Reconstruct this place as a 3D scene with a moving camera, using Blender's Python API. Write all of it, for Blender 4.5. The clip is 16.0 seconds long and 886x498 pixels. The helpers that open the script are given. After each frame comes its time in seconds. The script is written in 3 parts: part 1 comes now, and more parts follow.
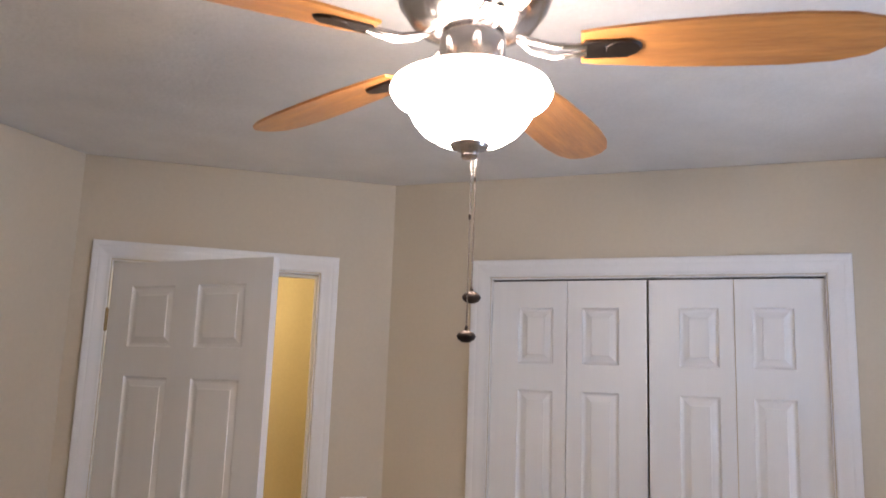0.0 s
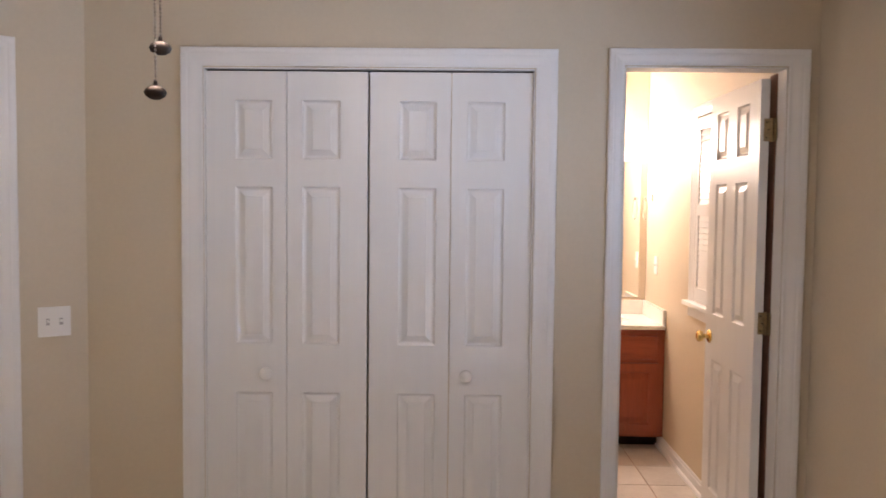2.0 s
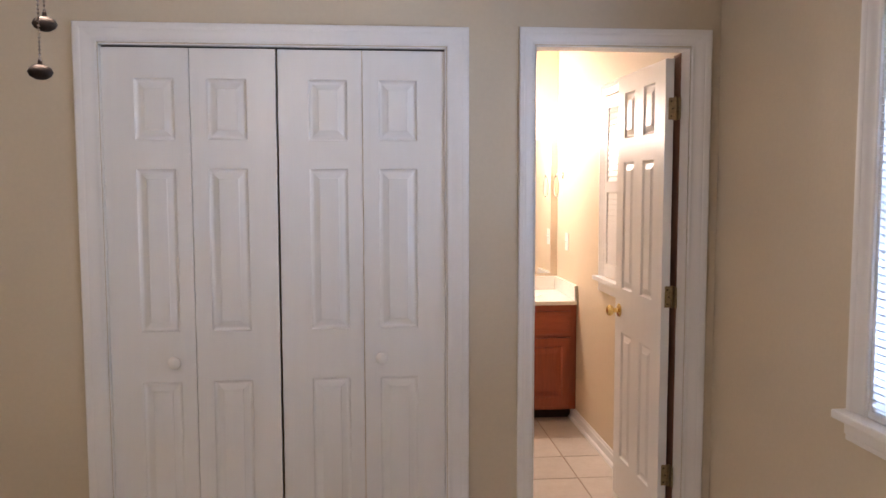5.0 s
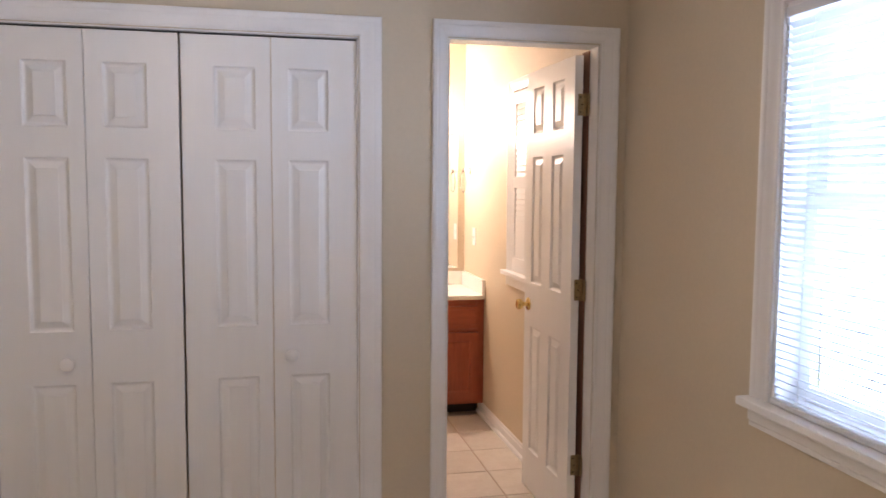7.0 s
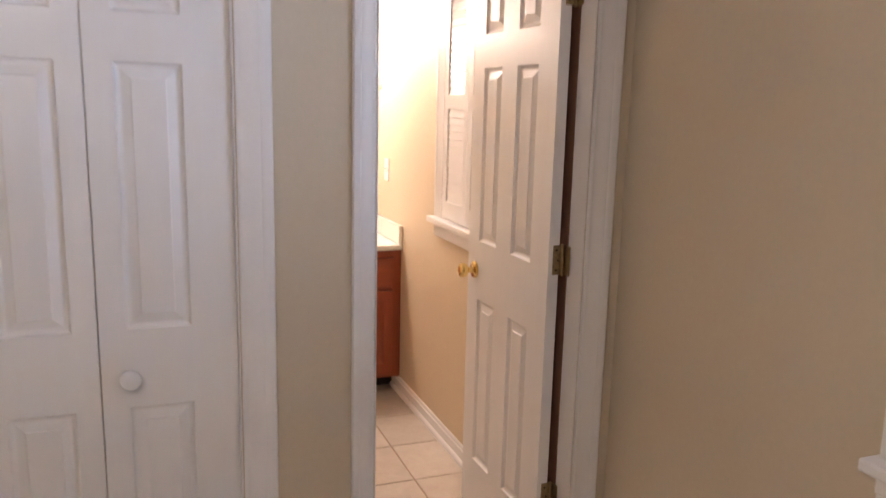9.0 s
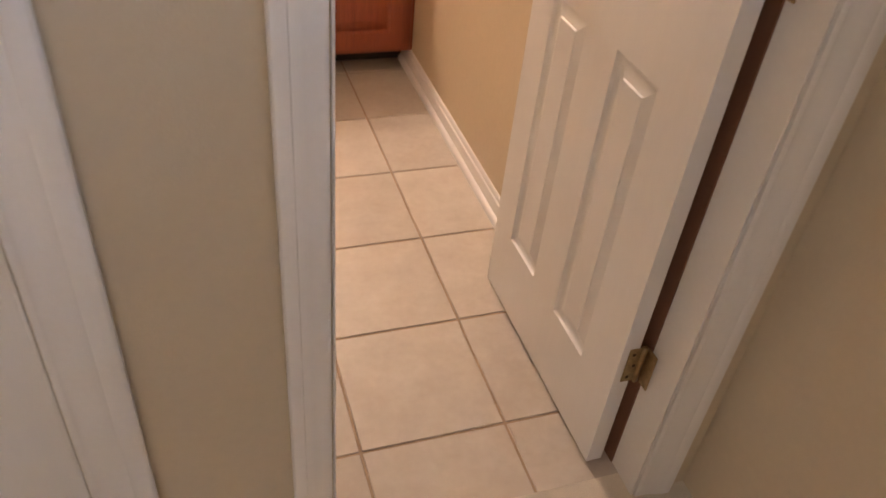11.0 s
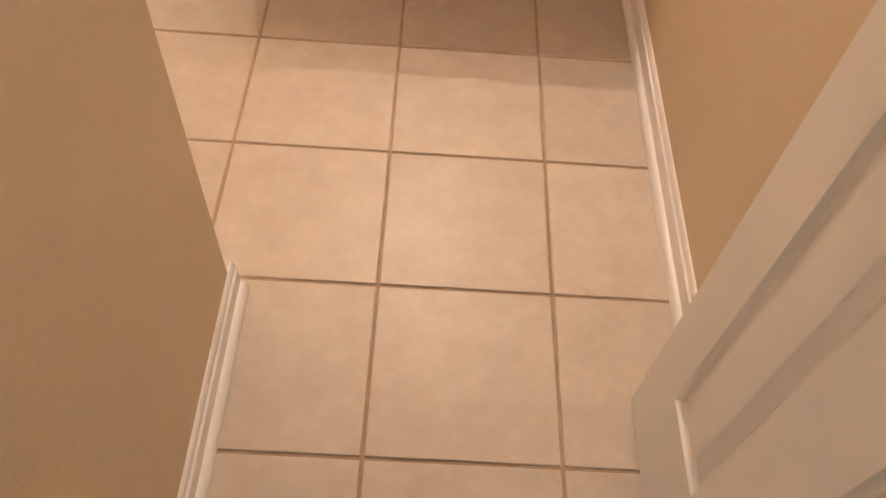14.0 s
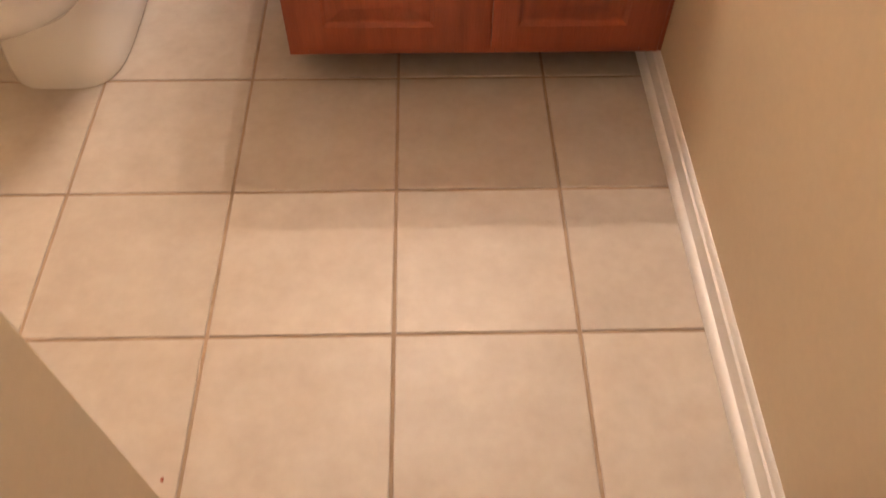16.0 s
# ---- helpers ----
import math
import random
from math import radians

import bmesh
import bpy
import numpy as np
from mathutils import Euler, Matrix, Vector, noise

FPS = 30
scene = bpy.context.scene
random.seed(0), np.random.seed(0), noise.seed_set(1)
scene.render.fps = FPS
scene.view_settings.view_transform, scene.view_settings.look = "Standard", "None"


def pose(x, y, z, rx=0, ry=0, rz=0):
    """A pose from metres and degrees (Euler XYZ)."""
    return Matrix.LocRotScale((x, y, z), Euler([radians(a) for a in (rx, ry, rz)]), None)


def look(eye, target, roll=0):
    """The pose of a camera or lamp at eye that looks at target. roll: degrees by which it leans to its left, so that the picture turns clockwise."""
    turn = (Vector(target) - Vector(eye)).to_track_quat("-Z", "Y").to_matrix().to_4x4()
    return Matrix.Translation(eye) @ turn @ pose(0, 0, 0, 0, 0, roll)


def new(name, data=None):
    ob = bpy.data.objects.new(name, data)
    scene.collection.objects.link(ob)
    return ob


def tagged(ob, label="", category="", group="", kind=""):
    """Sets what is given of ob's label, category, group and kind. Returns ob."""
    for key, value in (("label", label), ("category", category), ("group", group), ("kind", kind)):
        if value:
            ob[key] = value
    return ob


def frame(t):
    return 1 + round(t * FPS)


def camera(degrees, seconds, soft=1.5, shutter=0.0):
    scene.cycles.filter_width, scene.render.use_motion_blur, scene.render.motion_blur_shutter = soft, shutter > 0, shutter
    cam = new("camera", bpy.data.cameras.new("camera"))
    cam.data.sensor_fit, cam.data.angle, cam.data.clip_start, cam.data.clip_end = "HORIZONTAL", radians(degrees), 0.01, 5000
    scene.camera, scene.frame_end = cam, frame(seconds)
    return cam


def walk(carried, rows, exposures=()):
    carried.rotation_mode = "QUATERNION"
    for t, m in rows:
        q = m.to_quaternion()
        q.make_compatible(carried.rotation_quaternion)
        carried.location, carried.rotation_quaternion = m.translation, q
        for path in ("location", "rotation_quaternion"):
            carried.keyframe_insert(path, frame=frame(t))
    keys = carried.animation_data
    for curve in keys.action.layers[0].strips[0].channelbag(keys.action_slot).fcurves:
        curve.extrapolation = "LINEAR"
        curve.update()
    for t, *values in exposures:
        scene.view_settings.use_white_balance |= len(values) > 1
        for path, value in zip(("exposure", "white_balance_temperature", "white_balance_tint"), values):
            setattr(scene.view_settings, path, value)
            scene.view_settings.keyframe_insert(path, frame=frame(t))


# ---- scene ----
cam = camera(58.8, 16.0, shutter=0.4)
PATH = [
    (0, (0.648, -3.162, 1.6), (-0.051, -1.319, 1.934), 2.1),
    (0.2, (0.649, -3.15, 1.587), (-0.045, -1.294, 1.862), 1.9),
    (0.5, (0.649, -3.123, 1.563), (0.034, -1.223, 1.67), 1.5),
    (1, (0.641, -3.077, 1.541), (0.234, -1.119, 1.488), 1.4),
    (1.5, (0.656, -3.053, 1.527), (0.479, -1.064, 1.428), 0.8),
    (2, (0.665, -3.052, 1.509), (0.627, -1.055, 1.403), 0.6),
    (2.5, (0.665, -3.047, 1.501), (0.729, -1.051, 1.387), 0.4),
    (3, (0.669, -3.038, 1.508), (0.775, -1.046, 1.352), 0.2),
    (3.5, (0.667, -3.027, 1.511), (0.798, -1.04, 1.324), -0.2),
    (6, (0.664, -3.024, 1.521), (0.895, -1.042, 1.376), 0.6),
    (6.5, (0.646, -3.012, 1.515), (0.94, -1.04, 1.364), 0.8),
    (7, (0.622, -2.978, 1.505), (1.053, -1.032, 1.336), 0.4),
    (7.5, (0.69, -2.819, 1.502), (1.193, -0.89, 1.346), -0.2),
    (8, (0.759, -2.564, 1.552), (1.263, -0.636, 1.381), 0.4),
    (8.5, (0.700, -2.250, 1.505), (1.296, -0.352, 1.297), 2.0),
    (9, (0.749, -1.914, 1.516), (1.453, -0.08, 1.143), 1.4),
    (9.5, (0.872, -1.583, 1.506), (1.592, 0.174, 0.879), 3.5),
    (10, (0.952, -1.243, 1.466), (1.663, 0.415, 0.602), 4.1),
    (12.3, (1.469, -0.235, 1.278), (1.76, 1.006, -0.263), 7.3),
    (12.5, (1.5, -0.162, 1.265), (1.743, 1.081, -0.283), 6.9),
    (13, (1.508, -0.001, 1.233), (1.627, 1.201, -0.362), 6.2),
    (13.5, (1.475, 0.091, 1.232), (1.598, 1.237, -0.403), 7.9),
    (14, (1.469, 0.114, 1.221), (1.535, 1.261, -0.416), 6.1),
    (14.5, (1.486, 0.149, 1.218), (1.509, 1.278, -0.433), 3.7),
    (15, (1.521, 0.25, 1.194), (1.494, 1.372, -0.461), -1.7),
    (15.5, (1.51, 0.367, 1.166), (1.508, 1.527, -0.464), -1.5),
    (16, (1.466, 0.525, 1.181), (1.499, 1.704, -0.434), 0.5),
]
EXPOSURES = [(0.0, 1.39, 6150, 19), (1.0, 1.37, 6180, 20), (7.0, 1.34, 6250, 20), (8.6, 1.36, 6380, 22), (10.2, 1.40, 6550, 21), (12.3, 1.30, 7500, 22), (13.3, 1.30, 7400, 21), (15.0, 1.29, 6950, 19), (16.0, 1.34, 6780, 18)]
walk(cam, [(t, look(eye, target, roll)) for t, eye, target, roll in PATH], EXPOSURES)

# ---- light: sky, sun, window daylight, lamps ----
world = bpy.data.worlds.new("sky")
scene.world = world
world.use_nodes = True
wn = world.node_tree.nodes
sky = wn.new("ShaderNodeTexSky")
sky.sky_type, sky.sun_disc = "NISHITA", False
sky.sun_elevation, sky.sun_rotation = radians(42), radians(-100)
wn["Background"].inputs["Strength"].default_value = 0.10
world.node_tree.links.new(sky.outputs["Color"], wn["Background"].inputs["Color"])

sun_data = bpy.data.lights.new("sun", "SUN")
sun_data.energy, sun_data.angle, sun_data.color = 3.0, radians(0.5), (1.0, 0.95, 0.88)
sun = new("sun", sun_data)
sun.matrix_world = look((-8, 1.5, 8), (0, 0, 0))

BOWL_GLOW = 20.0       # ceiling fan bowl
GLOBE_GLOW = 1140.0     # vanity bulbs and the added row for mirror light
HALL_WATTS = 8.5     # hallway ceiling lamp
WINDOW_WATTS = 13.5   # daylight through the bedroom window

win_data = bpy.data.lights.new("window_daylight", "AREA")
win_data.shape, win_data.size, win_data.size_y = "RECTANGLE", 0.95, 1.12
win_data.energy, win_data.color = WINDOW_WATTS, (0.61, 0.78, 1.0)
win_lamp = new("window_daylight", win_data)
win_lamp.matrix_world = look((2.20, -1.458, 1.445), (0.0, -1.458, 1.38))


# ---- materials ----
def mat(name, color, rough=0.5, metal=0.0, vary=0.06, scale=6.0, fine=120.0, bump=0.0, bump_scale=200.0,
        random_vary=0.0, coat=0.0, stretch=(1, 1, 1), tint=None, spec=0.5):
    """Painted or plain surface: two scales of variation, fine relief, optional difference from piece to piece."""
    m = bpy.data.materials.new(name)
    m.use_nodes = True
    n, l = m.node_tree.nodes, m.node_tree.links
    b = n["Principled BSDF"]
    b.inputs["Metallic"].default_value = metal
    b.inputs["Coat Weight"].default_value = coat
    b.inputs["Specular IOR Level"].default_value = spec
    tc = n.new("ShaderNodeTexCoord")
    mp = n.new("ShaderNodeMapping")
    mp.inputs["Scale"].default_value = stretch
    l.new(tc.outputs["Object"], mp.inputs["Vector"])
    info = n.new("ShaderNodeObjectInfo")
    if random_vary:
        away = n.new("ShaderNodeMath")
        away.operation = "MULTIPLY"
        away.inputs[1].default_value = 37.0
        l.new(info.outputs["Random"], away.inputs[0])
        l.new(away.outputs["Value"], mp.inputs["Location"])
    big = n.new("ShaderNodeTexNoise")
    big.inputs["Scale"].default_value, big.inputs["Detail"].default_value = scale, 4
    small = n.new("ShaderNodeTexNoise")
    small.inputs["Scale"].default_value, small.inputs["Detail"].default_value = fine, 3
    l.new(mp.outputs["Vector"], big.inputs["Vector"])
    l.new(mp.outputs["Vector"], small.inputs["Vector"])
    mixn = n.new("ShaderNodeMix")
    mixn.inputs["Factor"].default_value = 0.35
    l.new(big.outputs["Fac"], mixn.inputs["A"])
    l.new(small.outputs["Fac"], mixn.inputs["B"])
    ramp = n.new("ShaderNodeValToRGB")
    dark = [c * (1 - vary * 1.6) for c in color]
    light = [min(1, c * (1 + vary)) for c in color]
    if tint:
        dark = tint
    ramp.color_ramp.elements[0].position, ramp.color_ramp.elements[1].position = 0.3, 0.7
    ramp.color_ramp.elements[0].color, ramp.color_ramp.elements[1].color = (*dark, 1), (*light, 1)
    l.new(mixn.outputs["Result"], ramp.inputs["Fac"])
    out = ramp.outputs["Color"]
    if random_vary:
        rng = n.new("ShaderNodeMapRange")
        rng.inputs["To Min"].default_value, rng.inputs["To Max"].default_value = 1 - random_vary, 1 + random_vary
        l.new(info.outputs["Random"], rng.inputs["Value"])
        hsv = n.new("ShaderNodeHueSaturation")
        l.new(rng.outputs["Result"], hsv.inputs["Value"])
        l.new(out, hsv.inputs["Color"])
        out = hsv.outputs["Color"]
    l.new(out, b.inputs["Base Color"])
    rr = n.new("ShaderNodeMapRange")
    rr.inputs["To Min"].default_value, rr.inputs["To Max"].default_value = max(0.02, rough - 0.07), min(1, rough + 0.07)
    l.new(big.outputs["Fac"], rr.inputs["Value"])
    l.new(rr.outputs["Result"], b.inputs["Roughness"])
    if bump:
        bn = n.new("ShaderNodeTexNoise")
        bn.inputs["Scale"].default_value, bn.inputs["Detail"].default_value = bump_scale, 2
        l.new(mp.outputs["Vector"], bn.inputs["Vector"])
        bp = n.new("ShaderNodeBump")
        bp.inputs["Strength"].default_value, bp.inputs["Distance"].default_value = bump, 0.004
        l.new(bn.outputs["Fac"], bp.inputs["Height"])
        l.new(bp.outputs["Normal"], b.inputs["Normal"])
    return m


def glow(name, color, strength):
    m = bpy.data.materials.new(name)
    m.use_nodes = True
    b = m.node_tree.nodes["Principled BSDF"]
    b.inputs["Base Color"].default_value = (0.9, 0.88, 0.84, 1)
    b.inputs["Roughness"].default_value = 0.25
    b.inputs["Emission Color"].default_value = (*color, 1)
    b.inputs["Emission Strength"].default_value = strength
    return m


def wood(name, dark, light, rough=0.4, axis="z", coat=0.2):
    """Stained wood with grain along one axis."""
    st = {"x": (1.2, 14, 14), "y": (14, 1.2, 14), "z": (14, 14, 1.2)}[axis]
    m = mat(name, light, rough, vary=0.12, scale=3.5, fine=22, bump=0.25, bump_scale=18, stretch=st, tint=dark, coat=coat)
    return m


def mirror_mat():
    m = bpy.data.materials.new("mirror_silver")
    m.use_nodes = True
    b = m.node_tree.nodes["Principled BSDF"]
    b.inputs["Base Color"].default_value = (0.92, 0.93, 0.92, 1)
    b.inputs["Metallic"].default_value, b.inputs["Roughness"].default_value = 1.0, 0.01
    return m


def glass_mat():
    m = bpy.data.materials.new("window_glass")
    m.use_nodes = True
    b = m.node_tree.nodes["Principled BSDF"]
    b.inputs["Base Color"].default_value = (0.97, 0.99, 0.98, 1)
    b.inputs["Transmission Weight"].default_value, b.inputs["Roughness"].default_value = 1.0, 0.0
    b.inputs["IOR"].default_value = 1.45
    return m


M_WALL = mat("wall_paint_beige", (0.585, 0.505, 0.39), 0.62, vary=0.035, scale=1.6, fine=60, bump=0.10, bump_scale=160)
M_BATHWALL = mat("bathroom_paint_tan", (0.615, 0.508, 0.368), 0.5, vary=0.04, scale=1.8, fine=70, bump=0.10, bump_scale=160)
M_HALL = mat("hall_paint_yellow", (0.62, 0.535, 0.34), 0.6, vary=0.05, scale=1.8, fine=60, bump=0.1, bump_scale=160)
M_CEIL = mat("ceiling_texture_white", (0.72, 0.70, 0.68), 0.85, vary=0.06, scale=5, fine=90, bump=0.5, bump_scale=55)
M_WHITE = mat("white_semigloss_paint", (0.78, 0.775, 0.78), 0.34, vary=0.025, scale=3, fine=90, bump=0.06, bump_scale=220)
M_DOOR = mat("white_moulded_door_paint", (0.77, 0.765, 0.77), 0.38, vary=0.015, scale=3, fine=40, bump=0.05, bump_scale=30, stretch=(9, 9, 0.8))
M_BLIND = mat("white_vinyl_slat", (0.68, 0.70, 0.75), 0.4, vary=0.03, scale=8)
M_VINYL = mat("white_vinyl_window", (0.80, 0.81, 0.83), 0.4, vary=0.03, scale=8)
# unseen floor, colour kept light so its bounce brightens the doors' lower parts
M_CARPET = mat("beige_carpet", (0.74, 0.67, 0.58), 0.95, vary=0.15, scale=9, fine=400, bump=0.9, bump_scale=420)
M_TILE = mat("mottled_beige_tile", (0.548, 0.494, 0.438), 0.40, vary=0.06, scale=14, fine=48, bump=0.06, bump_scale=45, random_vary=0.05, spec=0.35, tint=(0.490, 0.424, 0.366))
M_GROUT = mat("brown_grout", (0.41, 0.30, 0.215), 0.9, vary=0.15, scale=20, fine=300, bump=0.4, bump_scale=400)
M_OAK = wood("red_stained_oak", (0.25, 0.052, 0.022), (0.35, 0.076, 0.031), 0.34, "z")
M_OAKX = wood("red_stained_oak_rail", (0.25, 0.052, 0.022), (0.35, 0.076, 0.031), 0.34, "x")
M_TOE = mat("dark_toe_kick", (0.03, 0.022, 0.018), 0.8, vary=0.1)
M_MARBLE = mat("cream_cultured_marble", (0.80, 0.78, 0.72), 0.16, vary=0.03, scale=4, fine=30, coat=0.3)
M_PORCELAIN = mat("white_porcelain", (0.86, 0.85, 0.83), 0.10, vary=0.01, scale=3, coat=0.5)
M_BRASS = mat("polished_brass", (0.83, 0.62, 0.25), 0.16, 1.0, vary=0.05, scale=20)
M_OLDBRASS = mat("aged_brass_hinge", (0.36, 0.27, 0.15), 0.38, 1.0, vary=0.2, scale=60)
M_SCREW = mat("dark_screw", (0.09, 0.07, 0.05), 0.5, 1.0, vary=0.2)
M_NICKEL = mat("brushed_nickel", (0.50, 0.47, 0.46), 0.24, 1.0, vary=0.06, scale=30)
M_PEWTER = mat("dark_pewter", (0.06, 0.048, 0.043), 0.48, 1.0, vary=0.15, scale=90)
M_CHROME = mat("chrome", (0.85, 0.85, 0.86), 0.08, 1.0, vary=0.02)
M_BLADE = wood("honey_oak_blade", (0.34, 0.13, 0.035), (0.58, 0.26, 0.075), 0.35, "x")
M_PLATE = mat("white_plastic_plate", (0.80, 0.79, 0.77), 0.35, vary=0.02)
M_SLOT = mat("dark_slot", (0.03, 0.03, 0.03), 0.7, vary=0.1)
M_MIRROR = mirror_mat()
M_GLASS = glass_mat()
M_BOWL = glow("lit_frosted_bowl", (1.0, 0.86, 0.68), BOWL_GLOW)
M_GLOBE = glow("bulb_and_mirror_glow", (1.0, 0.835, 0.67), GLOBE_GLOW)
M_GRASS = mat("lawn", (0.24, 0.28, 0.17), 0.9, vary=0.4, scale=1.5, fine=40, bump=0.8, bump_scale=60)
M_CORD = mat("white_cord", (0.75, 0.75, 0.74), 0.8, vary=0.05)
# the hinge gap's warm shade, put into a brown colour
M_GAP_SHADE = mat("gap_shade_brown", (0.19, 0.085, 0.048), 0.6, vary=0.12, scale=9, fine=60, stretch=(1, 1, 0.2))
M_BEZEL = mat("grey_plastic_bezel", (0.42, 0.41, 0.40), 0.5, vary=0.03)
M_STRIKE = mat("brass_strike", (0.25, 0.17, 0.08), 0.35, 1.0, vary=0.2, scale=50)


# ---- mesh helpers ----
def finish(name, bm, material, smooth=None):
    me = bpy.data.meshes.new(name)
    bmesh.ops.recalc_face_normals(bm, faces=bm.faces)
    bm.to_mesh(me)
    bm.free()
    if smooth:
        me.polygons.foreach_set("use_smooth", [True] * len(me.polygons))
        me.set_sharp_from_angle(angle=radians(smooth))
    for m in material if isinstance(material, (list, tuple)) else (material,):
        me.materials.append(m)
    return me


def part(name, bm, material, parent, label="", smooth=None, at=None):
    """One mesh object under a thing or a part, in its parent's own space."""
    ob = new(name, finish(name, bm, material, smooth))
    ob.parent = parent
    if at is not None:
        ob.matrix_basis = at
    return tagged(ob, label)


def thing(name, m, label, category, group="", kind=""):
    ob = new(name)
    ob.empty_display_size = 0.05
    ob.matrix_basis = m
    return tagged(ob, label, category, group, kind)


def solid(name, bm, material, label, category, group="", kind="", m=None, smooth=None):
    ob = new(name, finish(name, bm, material, smooth))
    if m is not None:
        ob.matrix_basis = m
    return tagged(ob, label, category, group, kind)


def box(x0, x1, y0, y1, z0, z1, bevel=0.0, bm=None, seg=1):
    own = bmesh.new()
    bmesh.ops.create_cube(own, size=1, matrix=Matrix.Translation(((x0 + x1) / 2, (y0 + y1) / 2, (z0 + z1) / 2))
                          @ Matrix.Diagonal((abs(x1 - x0), abs(y1 - y0), abs(z1 - z0), 1)))
    if bevel:
        bmesh.ops.bevel(own, geom=own.edges[:], offset=bevel, segments=seg, affect="EDGES", profile=0.6)
    return join(bm, own)


def join(bm, own):
    if bm is None:
        return own
    me = bpy.data.meshes.new("tmp")
    own.to_mesh(me)
    own.free()
    bm.from_mesh(me)
    bpy.data.meshes.remove(me)
    return bm


def moved(bm, m):
    bmesh.ops.transform(bm, matrix=m, verts=bm.verts)
    return bm


def lathe(profile, n=32, bm=None, m=None, scale=(1, 1)):
    """Turns (radius, height) pairs about z."""
    own = bmesh.new()
    rings = []
    for r, z in profile:
        if r < 1e-5:
            rings.append([own.verts.new((0, 0, z))])
        else:
            rings.append([own.verts.new((r * scale[0] * math.cos(2 * math.pi * k / n), r * scale[1] * math.sin(2 * math.pi * k / n), z)) for k in range(n)])
    for a, b in zip(rings, rings[1:]):
        for k in range(n):
            j = (k + 1) % n
            if len(a) == 1 and len(b) == 1:
                continue
            if len(a) == 1:
                own.faces.new((a[0], b[k], b[j]))
            elif len(b) == 1:
                own.faces.new((a[k], b[0], a[j]))
            else:
                own.faces.new((a[k], b[k], b[j], a[j]))
    if len(rings[0]) > 1:
        own.faces.new(rings[0][::-1])
    if len(rings[-1]) > 1:
        own.faces.new(rings[-1])
    if m is not None:
        moved(own, m)
    return join(bm, own)


def tube(points, r, n=8, bm=None):
    """A round rod along points."""
    own = bmesh.new()
    pts = [Vector(p) for p in points]
    rings = []
    for i, p in enumerate(pts):
        d = (pts[min(i + 1, len(pts) - 1)] - pts[max(i - 1, 0)]).normalized()
        side = d.orthogonal().normalized() if i == 0 else (side - d * side.dot(d)).normalized()
        up = d.cross(side)
        rings.append([own.verts.new(p + r * (math.cos(a) * side + math.sin(a) * up)) for a in (2 * math.pi * k / n for k in range(n))])
    for a, b in zip(rings, rings[1:]):
        for k in range(n):
            own.faces.new((a[k], a[(k + 1) % n], b[(k + 1) % n], b[k]))
    own.faces.new(rings[0][::-1])
    own.faces.new(rings[-1])
    return join(bm, own)


def slab_with_holes(u0, u1, z0, z1, thick, holes):
    """A wall in the plane y=0 (room side), thickness towards +y, with rectangular holes (u0, u1, z0, z1) going through it."""
    us = sorted({u0, u1, *(h[0] for h in holes), *(h[1] for h in holes)})
    zs = sorted({z0, z1, *(h[2] for h in holes), *(h[3] for h in holes)})
    us, zs = [u for u in us if u0 <= u <= u1], [z for z in zs if z0 <= z <= z1]
    full = {}
    for i in range(len(us) - 1):
        for j in range(len(zs) - 1):
            cu, cz = (us[i] + us[i + 1]) / 2, (zs[j] + zs[j + 1]) / 2
            full[i, j] = not any(h[0] < cu < h[1] and h[2] < cz < h[3] for h in holes)
    bm = bmesh.new()
    seen = {}

    def v(i, j, k):
        if (i, j, k) not in seen:
            seen[i, j, k] = bm.verts.new((us[i], thick * k, zs[j]))
        return seen[i, j, k]

    for (i, j), f in full.items():
        if not f:
            continue
        for k in (0, 1):
            bm.faces.new((v(i, j, k), v(i + 1, j, k), v(i + 1, j + 1, k), v(i, j + 1, k)))
        for di, dj, a, b in ((-1, 0, (i, j), (i, j + 1)), (1, 0, (i + 1, j), (i + 1, j + 1)), (0, -1, (i, j), (i + 1, j)), (0, 1, (i, j + 1), (i + 1, j + 1))):
            if not full.get((i + di, j + dj), False):
                bm.faces.new((v(*a, 0), v(*b, 0), v(*b, 1), v(*a, 1)))
    return bm


CASING = [(0, 0), (0, 0.008), (0.003, 0.0098), (0.008, 0.0102), (0.011, 0.0092), (0.018, 0.0098), (0.030, 0.0120), (0.042, 0.0152), (0.046, 0.0150), (0.049, 0.0172), (0.060, 0.0180), (0.067, 0.0170), (0.070, 0.0140), (0.070, 0)]


def casing_legs(path, parent, widths, material=None, name="casing"):
    """Mitred moulding outside an upright path of (u, z) corners in the plane y=0, standing proud towards -y. One mesh a leg, each with its own width."""
    pts = [Vector(p) for p in path]
    n = len(pts)
    centre = sum(pts, Vector((0, 0))) / n

    def normal(a, b):
        d = (b - a).normalized()
        m = Vector((d.y, -d.x))
        return m if m.dot((a + b) / 2 - centre) > 0 else -m

    offs = [Vector((0, 0)) for p in pts]
    for i in range(n - 1):
        for k in (i, i + 1):
            offs[k] += normal(pts[i], pts[i + 1]) * widths[i]
    for i in range(n - 1):
        bm = bmesh.new()
        rows = [[bm.verts.new((pts[k].x + offs[k].x * u / 0.070, -d, pts[k].y + offs[k].y * u / 0.070)) for u, d in CASING] for k in (i, i + 1)]
        for k in range(len(CASING) - 1):
            bm.faces.new((rows[0][k], rows[0][k + 1], rows[1][k + 1], rows[1][k]))
        bm.faces.new(rows[0])
        bm.faces.new(rows[1][::-1])
        part(name, bm, material or M_WHITE, parent, smooth=32)


